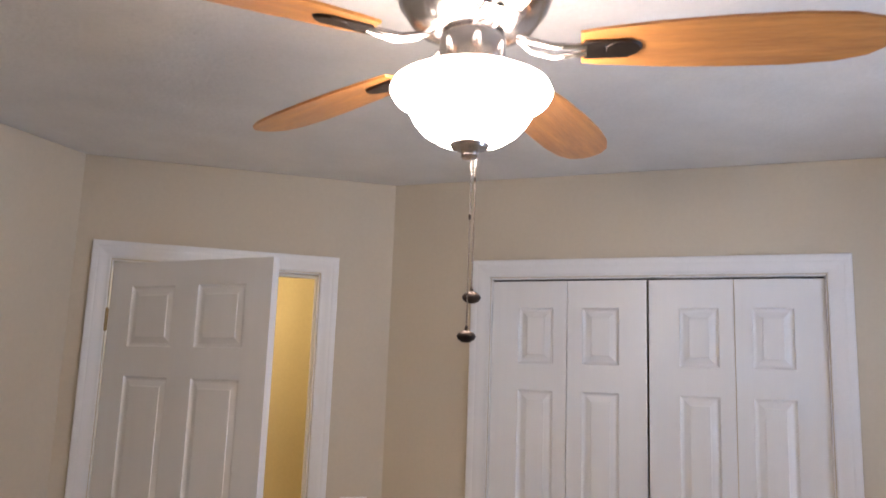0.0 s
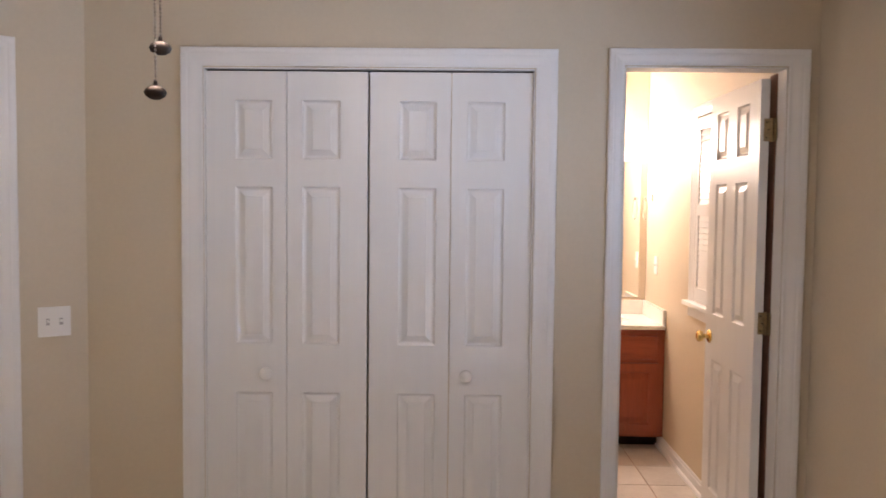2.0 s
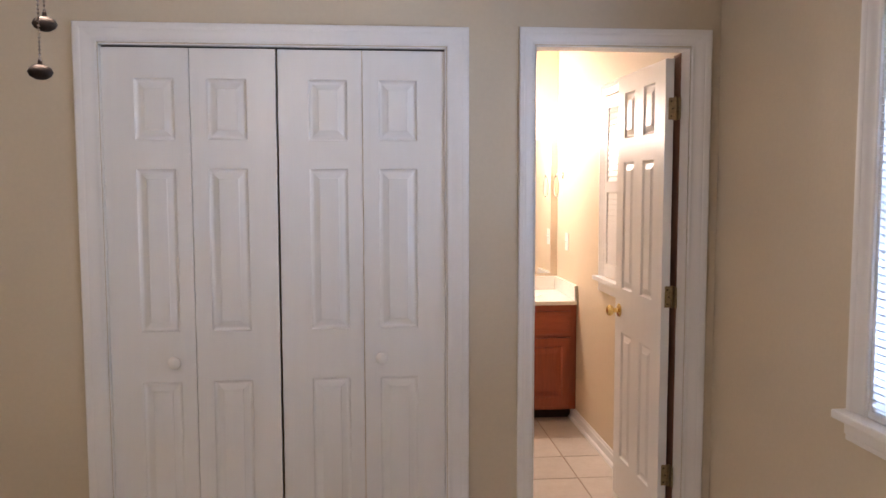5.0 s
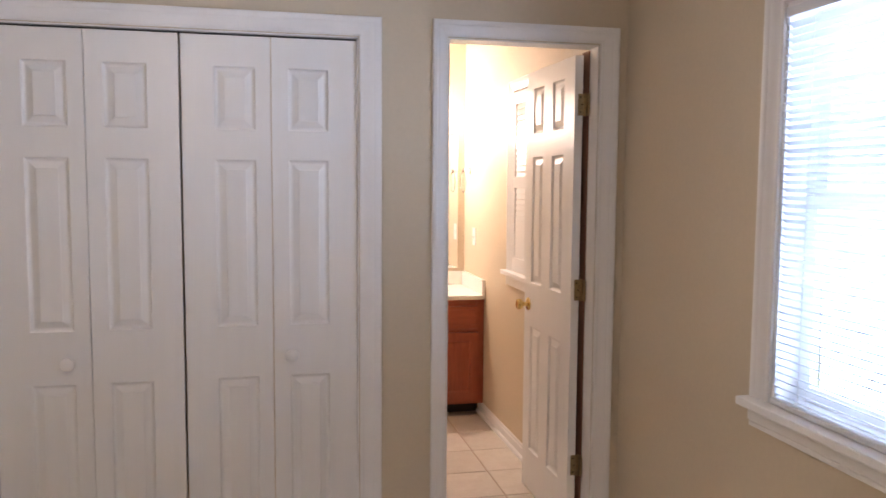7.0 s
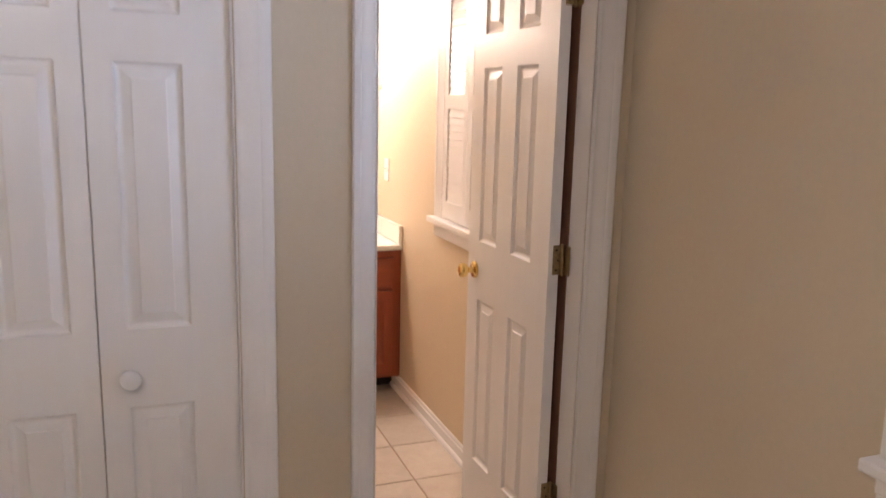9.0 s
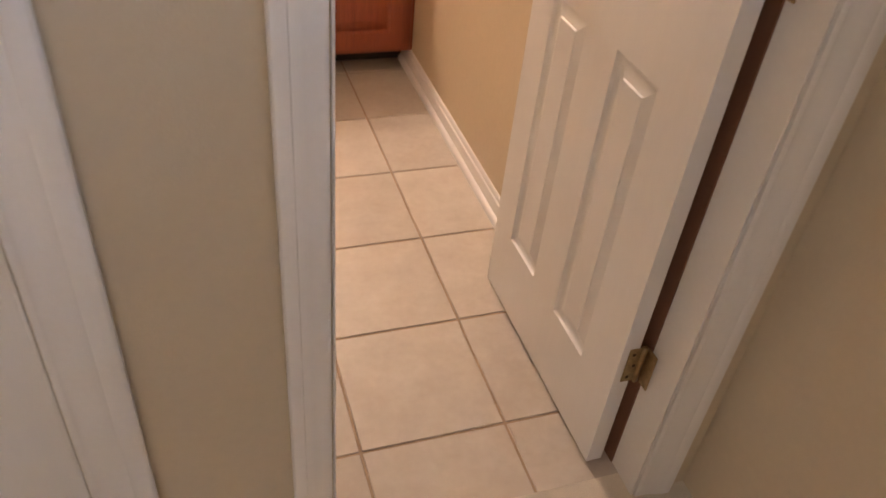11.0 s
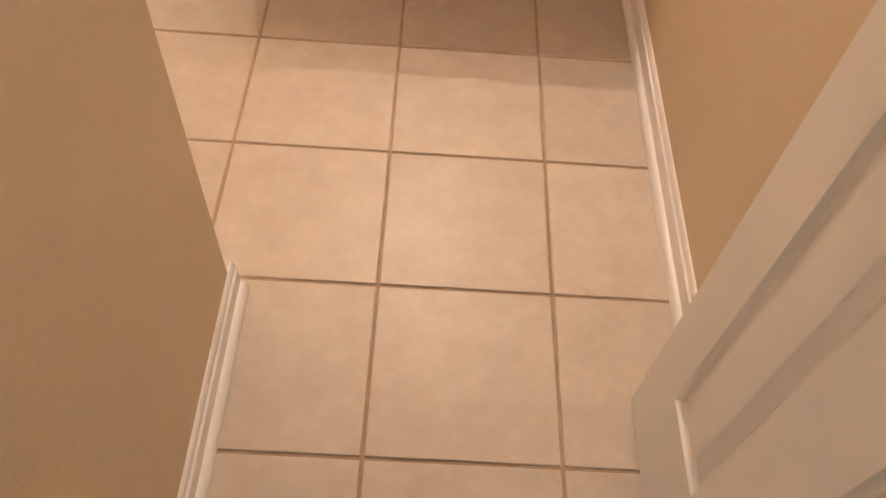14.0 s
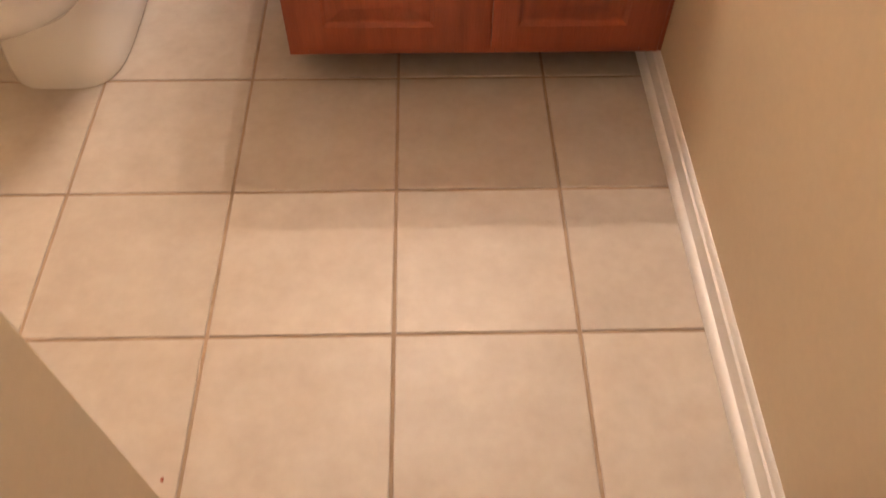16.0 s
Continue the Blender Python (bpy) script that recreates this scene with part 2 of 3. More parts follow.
def panel_mesh(u0, u1, z0, z1, y, sgn):
    """One raised panel with its sunk moulding, closing the hole that the slab leaves; sgn: way out of the face."""
    bm = bmesh.new()
    steps = [(0, 0), (0.0025, -0.0055), (0.006, -0.0085), (0.011, -0.0100), (0.015, -0.0098), (0.035, -0.0030), (0.0365, -0.0006), (0.039, -0.0003)]
    rings = []
    for ins, d in steps:
        rings.append([bm.verts.new((u, y + sgn * d, z)) for u, z in ((u0 + ins, z0 + ins), (u1 - ins, z0 + ins), (u1 - ins, z1 - ins), (u0 + ins, z1 - ins))])
    for a, b in zip(rings, rings[1:]):
        for k in range(4):
            bm.faces.new((a[k], a[(k + 1) % 4], b[(k + 1) % 4], b[k]))
    bm.faces.new(rings[-1])
    return bm


def panel_leaf(name, w, h, t, rects, parent, z0=0.0, material=None):
    """A moulded door leaf from u=0 to w, y=0 to t, with panels on both faces. Returns the slab."""
    material = material or M_DOOR
    slab = part(name, slab_with_holes(0, w, z0, h, t, rects), material, parent)
    for r in rects:
        part("panel", panel_mesh(*r, 0.0, -1), material, slab)
        part("panel", panel_mesh(*r, t, 1), material, slab)
    return slab


def six_panels(w, rows, near, mid, far):
    """Two columns of panels; near, mid, far: widths of hinge stile, mullion and lock stile."""
    pw = (w - near - mid - far) / 2
    cols = ((near, near + pw), (near + pw + mid, w - far))
    return [(c[0], c[1], r[0], r[1]) for c in cols for r in rows]


def hinge(parent, x, y, z, wide=0.026):
    """Butt hinge: two leaves, barrel, screws; door edge faces -y, the jamb faces -x."""
    bm = box(x - wide * 1.15, x - 0.004, y - 0.0035, y - 0.0008, z - 0.044, z + 0.044, 0.001)
    a = part("hinge", bm, M_OLDBRASS, parent, "aged brass butt hinge")
    for dz in (-0.03, 0, 0.03):
        part("screw", lathe([(0, 0), (0.0035, 0), (0.0035, 0.0012), (0, 0.0015)], 10, m=pose(x - wide * (0.75 if dz else 0.5), y - 0.0035, z + dz, 90)), M_SCREW, a)
    part("barrel", lathe([(0, -0.048), (0.004, -0.047), (0.0058, -0.044), (0.0058, 0.044), (0.004, 0.047), (0, 0.048)], 12, m=pose(x, y - 0.004, z)), M_OLDBRASS, a, smooth=40)
    part("leaf", box(x + 0.006, x + 0.0095, y - 0.034, y - 0.004, z - 0.044, z + 0.044, 0.001), M_OLDBRASS, a)


# ---- plan ----
CEIL = 2.47
WALL_T = 0.085
CL0, CL1, CLH = -0.326, 0.954, 2.042      # closet opening
BA0, BA1, BAH = 1.298, 1.913, 2.055       # bathroom doorway
CX = -0.79                                # corner of closet wall and angled wall
ANG = math.atan2(0.588, 0.809)            # angled wall's turn
ANG_LEN = 1.30
EN0, EN1 = 0.316, 1.157                   # entry doorway along the angled wall
LX = CX - ANG_LEN * math.cos(ANG)
LY = -ANG_LEN * math.sin(ANG)
RX = 2.035                                # window wall
BACK = -3.75
BX0, BX1, BY1 = 0.05, 1.962, 2.38         # bathroom
PX, PY = 1.150, 0.838                     # bathroom partition's corner
WY0, WY1, WZ0, WZ1 = -1.915, -1.003, 0.876, 2.008   # bedroom window
BWY0, BWY1, BWZ0, BWZ1 = 0.72, 1.25, 1.01, 2.01  # bathroom window

wall_closet = solid("wall_closet", slab_with_holes(CX - 0.02, RX, 0, CEIL, WALL_T, [(CL0, CL1, -1, CLH), (BA0, BA1, -1, BAH)]), M_WALL,
                    "beige painted bedroom wall with closet and bathroom openings", "wall", kind="structure")
# angled wall: u runs from the closet corner to the left, the back lies outside
ANG_M = pose(CX, 0, 0, 0, 0, math.degrees(ANG) + 180) @ Matrix.Diagonal((1, -1, 1, 1))
wall_entry_bm = slab_with_holes(0, ANG_LEN, 0, CEIL, 0.10, [(EN0, EN1, -1, 2.045)])
wall_entry = solid("wall_entry", moved(wall_entry_bm, ANG_M), M_WALL, "beige painted angled wall holding the entry door", "wall", kind="structure")
wall_left = solid("wall_left", box(LX - 0.1, LX, BACK, LY + 0.02, 0, CEIL), M_WALL, "beige painted plain bedroom wall", "wall", kind="structure")
wall_back = solid("wall_back", box(LX - 0.1, RX + 0.14, BACK - 0.1, BACK - 0.002, 0, CEIL), M_WALL, "beige painted plain bedroom wall", "wall", kind="structure")
WIN_M = pose(RX, 0, 0, 0, 0, -90)         # u = -y, thickness towards +x
wall_window = solid("wall_window", moved(slab_with_holes(-WALL_T, -BACK, 0, CEIL, 0.14, [(-WY1, -WY0, WZ0, WZ1)]), WIN_M), M_WALL,
                    "beige painted bedroom wall with a window", "wall", kind="structure")
floor_bedroom = solid("floor_bedroom", box(LX - 0.1, RX + 0.14, BACK - 0.1, WALL_T * 0.6, -0.12, 0), M_CARPET, "beige carpet on the bedroom floor", "floor", kind="structure")
ceiling = solid("ceiling", box(-3.4, 2.2, BACK - 0.1, 2.5, CEIL + 0.002, CEIL + 0.12), M_CEIL, "white textured ceiling", "ceiling", kind="structure")

# bathroom shell
BWIN_M = pose(BX1, 0, 0, 0, 0, -90)
solid("wall_bath_right", moved(slab_with_holes(-BY1 - 0.1, -WALL_T - 0.002, 0, CEIL, 0.21, [(-BWY1, -BWY0, BWZ0, BWZ1)]), BWIN_M), M_BATHWALL,
      "tan painted bathroom wall with a shuttered window", "wall", kind="structure")
solid("wall_bath_back", box(BX0 - 0.1, BX1 - 0.002, BY1, BY1 + 0.1, 0, CEIL), M_BATHWALL, "tan painted wall behind the vanity", "wall", kind="structure")
solid("wall_bath_left", box(BX0 - 0.1, BX0, PY, BY1 - 0.002, 0, CEIL), M_BATHWALL, "tan painted plain bathroom wall", "wall", kind="structure")
wall_partition = solid("wall_partition", box(PX - 0.10, PX, WALL_T + 0.002, PY, 0, CEIL, 0.003), M_BATHWALL, "tan painted partition wall beside the bathroom door", "wall", kind="structure")
solid("wall_closet_rear", box(BX0 - 0.5, PX - 0.102, PY - 0.1, PY - 0.002, 0, CEIL), M_BATHWALL, "tan painted wall between closet and bathroom", "wall", kind="structure")
solid("wall_closet_side", box(BX0 - 0.6, BX0 - 0.502, WALL_T + 0.002, PY, 0, CEIL), M_WALL, "plain closet side wall", "wall", kind="structure")
floor_bathroom = solid("floor_bathroom", box(BX0 - 0.6, BX1 + 0.21, WALL_T * 0.6 + 0.002, BY1 + 0.1, -0.12, -0.003), M_GROUT, "beige tiled bathroom floor with brown grout", "floor", kind="structure")

# hallway behind the entry door
HALL_M = ANG_M
solid("wall_hall_far", moved(box(-0.45, 2.1, 1.25, 1.35, 0, CEIL), HALL_M), M_HALL, "warm yellow painted hallway wall", "wall", kind="structure")
solid("wall_hall_end", moved(box(2.102, 2.2, 0.0, 1.35, 0, CEIL), HALL_M), M_HALL, "warm yellow painted hallway end wall", "wall", kind="structure")
solid("wall_hall_side", moved(box(-0.55, -0.452, 0.1, 1.35, 0, CEIL), HALL_M), M_HALL, "warm yellow painted hallway side wall", "wall", kind="structure")
solid("wall_hall_near", moved(box(ANG_LEN + 0.003, 2.1, 0.0, 0.1, 0, CEIL), HALL_M), M_HALL, "warm yellow painted hallway wall", "wall", kind="structure")
solid("floor_hall", moved(box(-0.55, 2.2, 0.11, 1.35, -0.118, 0.003), HALL_M), M_CARPET, "beige carpet on the hallway floor", "floor", kind="structure")
hall_data = bpy.data.lights.new("hall_lamp", "POINT")
hall_data.energy, hall_data.shadow_soft_size, hall_data.color = HALL_WATTS, 0.09, (1.0, 0.77, 0.38)
hall_lamp = new("hall_lamp", hall_data)
hall_lamp.location = HALL_M @ Vector((0.9, 0.7, 2.25))


# ---- door frames ----
def door_frame(name, m, u0, u1, h, thick, label, widths, stop=None):
    """Jambs lining an opening, casing on the room side."""
    f = thing(name, m, label, "door frame", kind="structure")
    for a, b in ((u0 - 0.0, u0 + 0.004), (u1 - 0.004, u1)):
        part("jamb", box(a, b, -0.004, thick + 0.004, 0, h - 0.002, 0.001), M_WHITE, f)
    part("head_jamb", box(u0 + 0.004, u1 - 0.004, -0.004, thick + 0.004, h - 0.006, h - 0.001), M_WHITE, f)
    casing_legs([(u0 - 0.003, 0), (u0 - 0.003, h + 0.003), (u1 + 0.003, h + 0.003), (u1 + 0.003, 0)], f, widths)
    if stop:
        for a, b in ((u0 + 0.004, u0 + 0.015), (u1 - 0.015, u1 - 0.004)):
            part("door_stop", box(a, b, stop - 0.03, stop, 0, h - 0.017, 0.002), M_WHITE, f)
        part("door_stop", box(u0 + 0.004, u1 - 0.004, stop - 0.03, stop, h - 0.017, h - 0.006, 0.002), M_WHITE, f)
    return f


closet_frame = door_frame("door_frame_1", pose(0, 0, 0), CL0, CL1, CLH, WALL_T, "white moulded casing round the closet", (0.083, 0.071, 0.083))
bath_frame = door_frame("door_frame_2", pose(0, 0, 0), BA0, BA1, BAH, WALL_T, "white moulded casing round the bathroom doorway", (0.060, 0.063, 0.080))
entry_frame = door_frame("door_frame_3", ANG_M, EN0, EN1, 2.045, 0.10, "white moulded casing round the entry doorway", (0.075, 0.071, 0.075), stop=0.075)
part("strike_plate", box(EN0 + 0.004, EN0 + 0.006, 0.018, 0.043, 0.805, 0.865, 0.0008), M_STRIKE, entry_frame, "brass strike plate")


# ---- bifold closet doors ----
LEAF_W = (CL1 - CL0 - 0.0135) / 4


def bifold_rects(w, side):
    """Panels of one leaf; the outer stile is the wider one."""
    a, b = (0.113, w - 0.058) if side < 0 else (0.060, w - 0.110)
    return [(a, b, 0.19, 0.772), (a, b, 0.965, 1.582), (a, b, 1.690, 1.917)]


def bifold_pair(x, mirrored, label):
    d = thing("bifold_door", pose(x, 0.009, 0.0), label, "closet door", "bifold closet doors")
    for i in range(2):
        side = -1 if i == 0 else 1
        leaf = part("leaf", slab_with_holes(0, LEAF_W - 0.003, 0.012, CLH - 0.014, 0.030, bifold_rects(LEAF_W, side)), M_DOOR, d)
        leaf.matrix_basis = pose(i * LEAF_W, 0.004 if mirrored else 0.0, 0, 0, 0, 0)
        for r in bifold_rects(LEAF_W, side):
            part("panel", panel_mesh(*r, 0.0, -1), M_DOOR, leaf)
            part("panel", panel_mesh(*r, 0.030, 1), M_DOOR, leaf)
    ku = 0.240 if not mirrored else 0.382
    part("knob", lathe([(0, 0), (0.012, 0), (0.010, 0.010), (0.0105, 0.017), (0.020, 0.025), (0.0240, 0.033), (0.0225, 0.040), (0.014, 0.0455), (0, 0.047)], 24,
                       m=pose(ku, 0.001, 0.853, 90)), M_WHITE, d, "round white knob", smooth=40)
    return d


bifold_pair(CL0 + 0.006, False, "white six-panel bifold closet door, closed, with round white knob")
bifold_pair(CL0 + 0.006 + 2 * LEAF_W + 0.0055, True, "white six-panel bifold closet door, closed, with round white knob")
for u_ in (CL0 + 0.004, CL1 - 0.020):
    part("door_stop", box(u_, u_ + 0.016, 0.066, 0.080, 0.001, CLH - 0.012), M_WHITE, closet_frame)
part("track", box(CL0 + 0.006, CL1 - 0.006, 0.02, 0.06, CLH - 0.011, CLH - 0.007), M_SLOT, closet_frame, "dark bifold track")


# ---- knob sets ----
def knob_set(parent, x, y, z, sgn, mtl, along="y"):
    """Rose, neck and ball knob standing out of a door face."""
    rot = pose(x, y, z, 90 if sgn < 0 else -90) if along == "y" else pose(x, y, z, 0, 90 * sgn)
    k = part("door_knob", lathe([(0, 0), (0.031, 0), (0.032, 0.003), (0.027, 0.008), (0.014, 0.010), (0.0115, 0.014), (0.0105, 0.026), (0.013, 0.031),
                                 (0.023, 0.036), (0.0265, 0.044), (0.0265, 0.052), (0.022, 0.059), (0.014, 0.062), (0.013, 0.0605), (0, 0.0605)], 28, m=rot), mtl, parent, "polished brass door knob", smooth=35)
    return k


# ---- bathroom door, open against the side wall ----
BDW, BDH, BDT = 0.590, 2.025, 0.035
bath_door = thing("door_1", pose(1.884, 0.087, 0.0, 0, 0, 90.5), "white six-panel bathroom door standing open with brass knob", "door", kind="structure")
# leaf's own space: u along the leaf, y=0 to BDT towards the room side
bslab = panel_leaf("leaf", BDW, BDH, BDT, six_panels(BDW, ((0.212, 0.820), (1.030, 1.625), (1.735, 1.945)), 0.115, 0.111, 0.090), bath_door, 0.012)
knob_set(bslab, BDW - 0.062, BDT, 0.922, 1, M_BRASS)
knob_set(bslab, BDW - 0.062, 0.0, 0.922, -1, M_BRASS)
part("latch_plate", box(BDW, BDW + 0.0015, 0.006, 0.029, 0.892, 0.952), M_BRASS, bslab, "brass latch plate")
# added strip: its brown paints the shade between door edge and jamb
part("gap_shade_strip", box(BA1 - 0.0075, BA1 - 0.0042, 0.078, 0.150, 0.002, BAH - 0.010), M_GAP_SHADE, bath_frame, "brown strip painted as the shade in the hinge gap")
for hz in (0.308, 1.060, 1.826):
    hinge(bath_frame, 1.892, 0.086, hz)

# ---- entry door, ajar ----
EDW = 0.806
hp = ANG_M @ Vector((EN1 - 0.008, -0.004, 0))
entry_door = thing("door_2", pose(hp.x, hp.y, 0, 0, 0, -5.5), "white six-panel entry door standing ajar with brass knob", "door", kind="structure")
eslab = panel_leaf("leaf", EDW, 2.025, 0.035, six_panels(EDW, ((0.20, 0.80), (0.985, 1.580), (1.695, 1.930)), 0.117, 0.117, 0.117), entry_door, 0.012)
knob_set(eslab, EDW - 0.062, 0.0, 0.815, -1, M_BRASS)
knob_set(eslab, EDW - 0.062, 0.035, 0.815, 1, M_BRASS)
part("latch_plate", box(EDW, EDW + 0.0015, 0.006, 0.029, 0.785, 0.845), M_BRASS, eslab, "brass latch plate")
for hz in (0.30, 1.05, 1.80):
    h_ = part("hinge", lathe([(0, -0.048), (0.005, -0.046), (0.0065, -0.043), (0.0065, 0.043), (0.005, 0.046), (0, 0.048)], 12, m=pose(-0.005, -0.006, hz)), M_OLDBRASS, eslab, "aged brass hinge barrel", smooth=40)
    part("hinge_leaf", box(-0.030, 0.006, -0.0085, -0.0050, hz - 0.043, hz + 0.043, 0.001), M_OLDBRASS, h_)


# ---- bedroom window ----
def bedroom_window():
    w = thing("window_1", pose(RX, WY1, 0, 0, 0, -90), "white double-hung window with painted casing and sill", "window", kind="structure")
    W = WY1 - WY0
    casing_legs([(0, WZ0), (0, WZ1), (W, WZ1), (W, WZ0)], w, (0.084, 0.084, 0.084))
    part("sill", box(-0.098, W + 0.098, -0.052, 0.045, WZ0 - 0.028, WZ0 - 0.002, 0.006, seg=2), M_WHITE, w, "white painted window stool")
    part("apron", box(-0.082, W + 0.082, -0.020, 0, WZ0 - 0.072, WZ0 - 0.0285, 0.005, seg=2), M_WHITE, w)
    part("apron_bead", box(-0.082, W + 0.082, -0.015, -0.0, WZ0 - 0.090, WZ0 - 0.0725, 0.005, seg=2), M_WHITE, w)
    for a, b in ((0, 0.012), (W - 0.012, W)):
        part("window_frame", box(a, b, 0.001, 0.135, WZ0, WZ1), M_VINYL, w)
    part("window_frame", box(0.012, W - 0.012, 0.001, 0.135, WZ1 - 0.012, WZ1), M_VINYL, w)
    part("window_frame", box(0.012, W - 0.012, 0.05, 0.135, WZ0 - 0.001, WZ0 + 0.012), M_VINYL, w)
    mid = 1.457
    for z0, z1, y in ((WZ0 + 0.012, mid + 0.02, 0.078), (mid - 0.02, WZ1 - 0.012, 0.106)):
        s = part("sash", slab_with_holes(0.012, W - 0.012, z0, z1, 0.026, [(0.062, W - 0.062, z0 + 0.045, z1 - 0.04)]), M_VINYL, w)
        s.matrix_basis = pose(0, y, 0)
        p = part("pane", box(0.058, W - 0.058, 0.010, 0.014, z0 + 0.042, z1 - 0.037), M_GLASS, s, "clear glass pane")
        p.visible_shadow = False
    return w


bedroom_window()


def blind():
    W = WY1 - WY0
    b = thing("mini_blind", pose(RX, WY1, WZ0, 0, 0, -90), "white mini blind lowered in the window with tilted slats", "blind")
    H = WZ1 - WZ0
    part("headrail", box(0.005, W - 0.005, -0.007, 0.020, H - 0.042, H - 0.014, 0.002), M_BLIND, b)
    part("bottom_rail", box(0.006, W - 0.006, -0.009, 0.016, 0.000, 0.018, 0.003), M_BLIND, b)
    bm = bmesh.new()
    tilt = radians(28)
    prof = [(-0.0125, 0.0), (-0.0065, 0.0018), (0, 0.0024), (0.0065, 0.0018), (0.0125, 0.0)]
    rows = []
    for x in (0.004, W - 0.004):
        top = [bm.verts.new((x, a * math.cos(tilt) + c * math.sin(tilt), c * math.cos(tilt) - a * math.sin(tilt))) for a, c in prof]
        low = [bm.verts.new((x, a * math.cos(tilt) + c * math.sin(tilt), c * math.cos(tilt) - a * math.sin(tilt) - 0.0006)) for a, c in prof]
        rows.append((top, low))
    (t0, l0), (t1, l1) = rows
    for k in range(4):
        bm.faces.new((t0[k], t0[k + 1], t1[k + 1], t1[k]))
        bm.faces.new((l0[k], l1[k], l1[k + 1], l0[k + 1]))
    bm.faces.new((t0[0], t1[0], l1[0], l0[0]))
    bm.faces.new((t0[4], l0[4], l1[4], t1[4]))
    me = finish("slat", bm, M_BLIND, 60)
    n = 49
    for i in range(n):
        s = new("slat", me)
        s.parent = b
        s.matrix_basis = pose(0, 0.003, 0.030 + i * (H - 0.094) / (n - 1), random.uniform(-2.5, 2.5))
    for x in (0.13, W / 2, W - 0.13):
        part("ladder_cord", tube([(x, -0.0095, 0.012), (x, -0.0095, H - 0.04)], 0.0008, 5), M_CORD, b)
        part("ladder_cord", tube([(x, 0.0155, 0.012), (x, 0.0155, H - 0.04)], 0.0008, 5), M_CORD, b)
    return b


blind()


# ---- ceiling fan ----
def ceiling_fan():
    f = thing("ceiling_fan", pose(0.195, -1.85, 0), "brushed nickel ceiling fan with honey oak blades and lit bowl", "ceiling fan")
    part("canopy", lathe([(0, CEIL), (0.075, CEIL), (0.076, 2.455), (0.068, 2.435), (0.05, 2.425), (0, 2.424)], 36), M_NICKEL, f, smooth=35)
    part("motor_housing", lathe([(0, 2.424), (0.05, 2.424), (0.09, 2.415), (0.135, 2.395), (0.150, 2.365), (0.150, 2.325), (0.142, 2.30), (0.115, 2.262), (0.075, 2.245), (0, 2.243)], 40), M_NICKEL, f, smooth=35)
    part("switch_housing", lathe([(0, 2.243), (0.055, 2.243), (0.062, 2.235), (0.062, 2.185), (0.052, 2.164), (0, 2.163)], 32), M_NICKEL, f, smooth=35)
    part("glass_bowl", lathe([(0.05, 2.162), (0.085, 2.160), (0.122, 2.153), (0.146, 2.140), (0.151, 2.128), (0.144, 2.115), (0.128, 2.106), (0.121, 2.100), (0.115, 2.089),
                              (0.104, 2.070), (0.088, 2.052), (0.066, 2.038), (0.036, 2.031), (0, 2.030)], 48), M_BOWL, f, "lit frosted white glass bowl", smooth=50)
    part("finial", lathe([(0, 2.034), (0.035, 2.034), (0.0365, 2.030), (0.033, 2.023), (0.020, 2.019), (0.016, 2.015), (0.014, 2.011), (0.016, 2.008), (0.013, 2.004), (0.005, 2.001), (0, 2.000)], 28), M_NICKEL, f, smooth=40)
    blade_prof = [(0.20, 0.046), (0.24, 0.054), (0.34, 0.066), (0.46, 0.073), (0.57, 0.074), (0.65, 0.067), (0.70, 0.051), (0.724, 0.028), (0.730, 0.0)]
    for i in range(5):
        m = pose(0, 0, 2.212, 0, 0, 10.5 + 72 * i) @ pose(0, 0, 0, -11)
        bm = bmesh.new()
        edge = [(x, -y) for x, y in blade_prof] + [(x, y) for x, y in blade_prof[-2::-1]]
        top = [bm.verts.new((x, y, 0.003)) for x, y in edge]
        low = [bm.verts.new((x, y, -0.003)) for x, y in edge]
        bm.faces.new(top)
        bm.faces.new(low[::-1])
        for k in range(len(edge)):
            j = (k + 1) % len(edge)
            bm.faces.new((top[k], low[k], low[j], top[j]))
        bl = part("blade", bm, M_BLADE, f, at=m)
        arm = box(0.205, 0.285, -0.026, 0.026, -0.0075, -0.0035, 0.004, seg=2)
        arm = lathe([(0, -0.010), (0.026, -0.009), (0.030, -0.0035), (0, -0.0035)], 24, arm, pose(0.275, 0, 0.0005), (1.15, 0.87))
        part("blade_iron", arm, M_PEWTER, bl, "dark metal blade bracket", smooth=40)
        part("blade_arm", tube([(0.085, 0.0, 0.022), (0.11, 0.014, 0.004), (0.15, 0.016, -0.008), (0.21, 0.010, -0.006)], 0.0065, 8), M_NICKEL, bl, smooth=50)
        part("blade_arm", tube([(0.085, -0.004, 0.022), (0.11, -0.018, 0.004), (0.15, -0.018, -0.008), (0.21, -0.010, -0.006)], 0.0065, 8), M_NICKEL, bl, smooth=50)
    # pull chains: beaded, each with a dark oval pendant
    for (cx, cy), z0, z1, knot in (((-0.001, 0.040), 2.012, 1.754, 1.975), ((-0.002, 0.02), 2.003, 1.682, 1.90)):
        bm = bmesh.new()
        z = z0
        while z > z1 + 0.012:
            bmesh.ops.create_icosphere(bm, subdivisions=1, radius=0.0022, matrix=Matrix.Translation((cx, cy, z)))
            z -= 0.0058
        tube([(cx, cy, z0), (cx, cy, z1)], 0.0005, 4, bm)
        ch = part("pull_chain", bm, M_NICKEL, f, "beaded metal pull chain")
        part("connector", lathe([(0, -0.006), (0.0026, -0.005), (0.0026, 0.005), (0, 0.006)], 10, m=pose(cx, cy, knot)), M_PEWTER, ch)
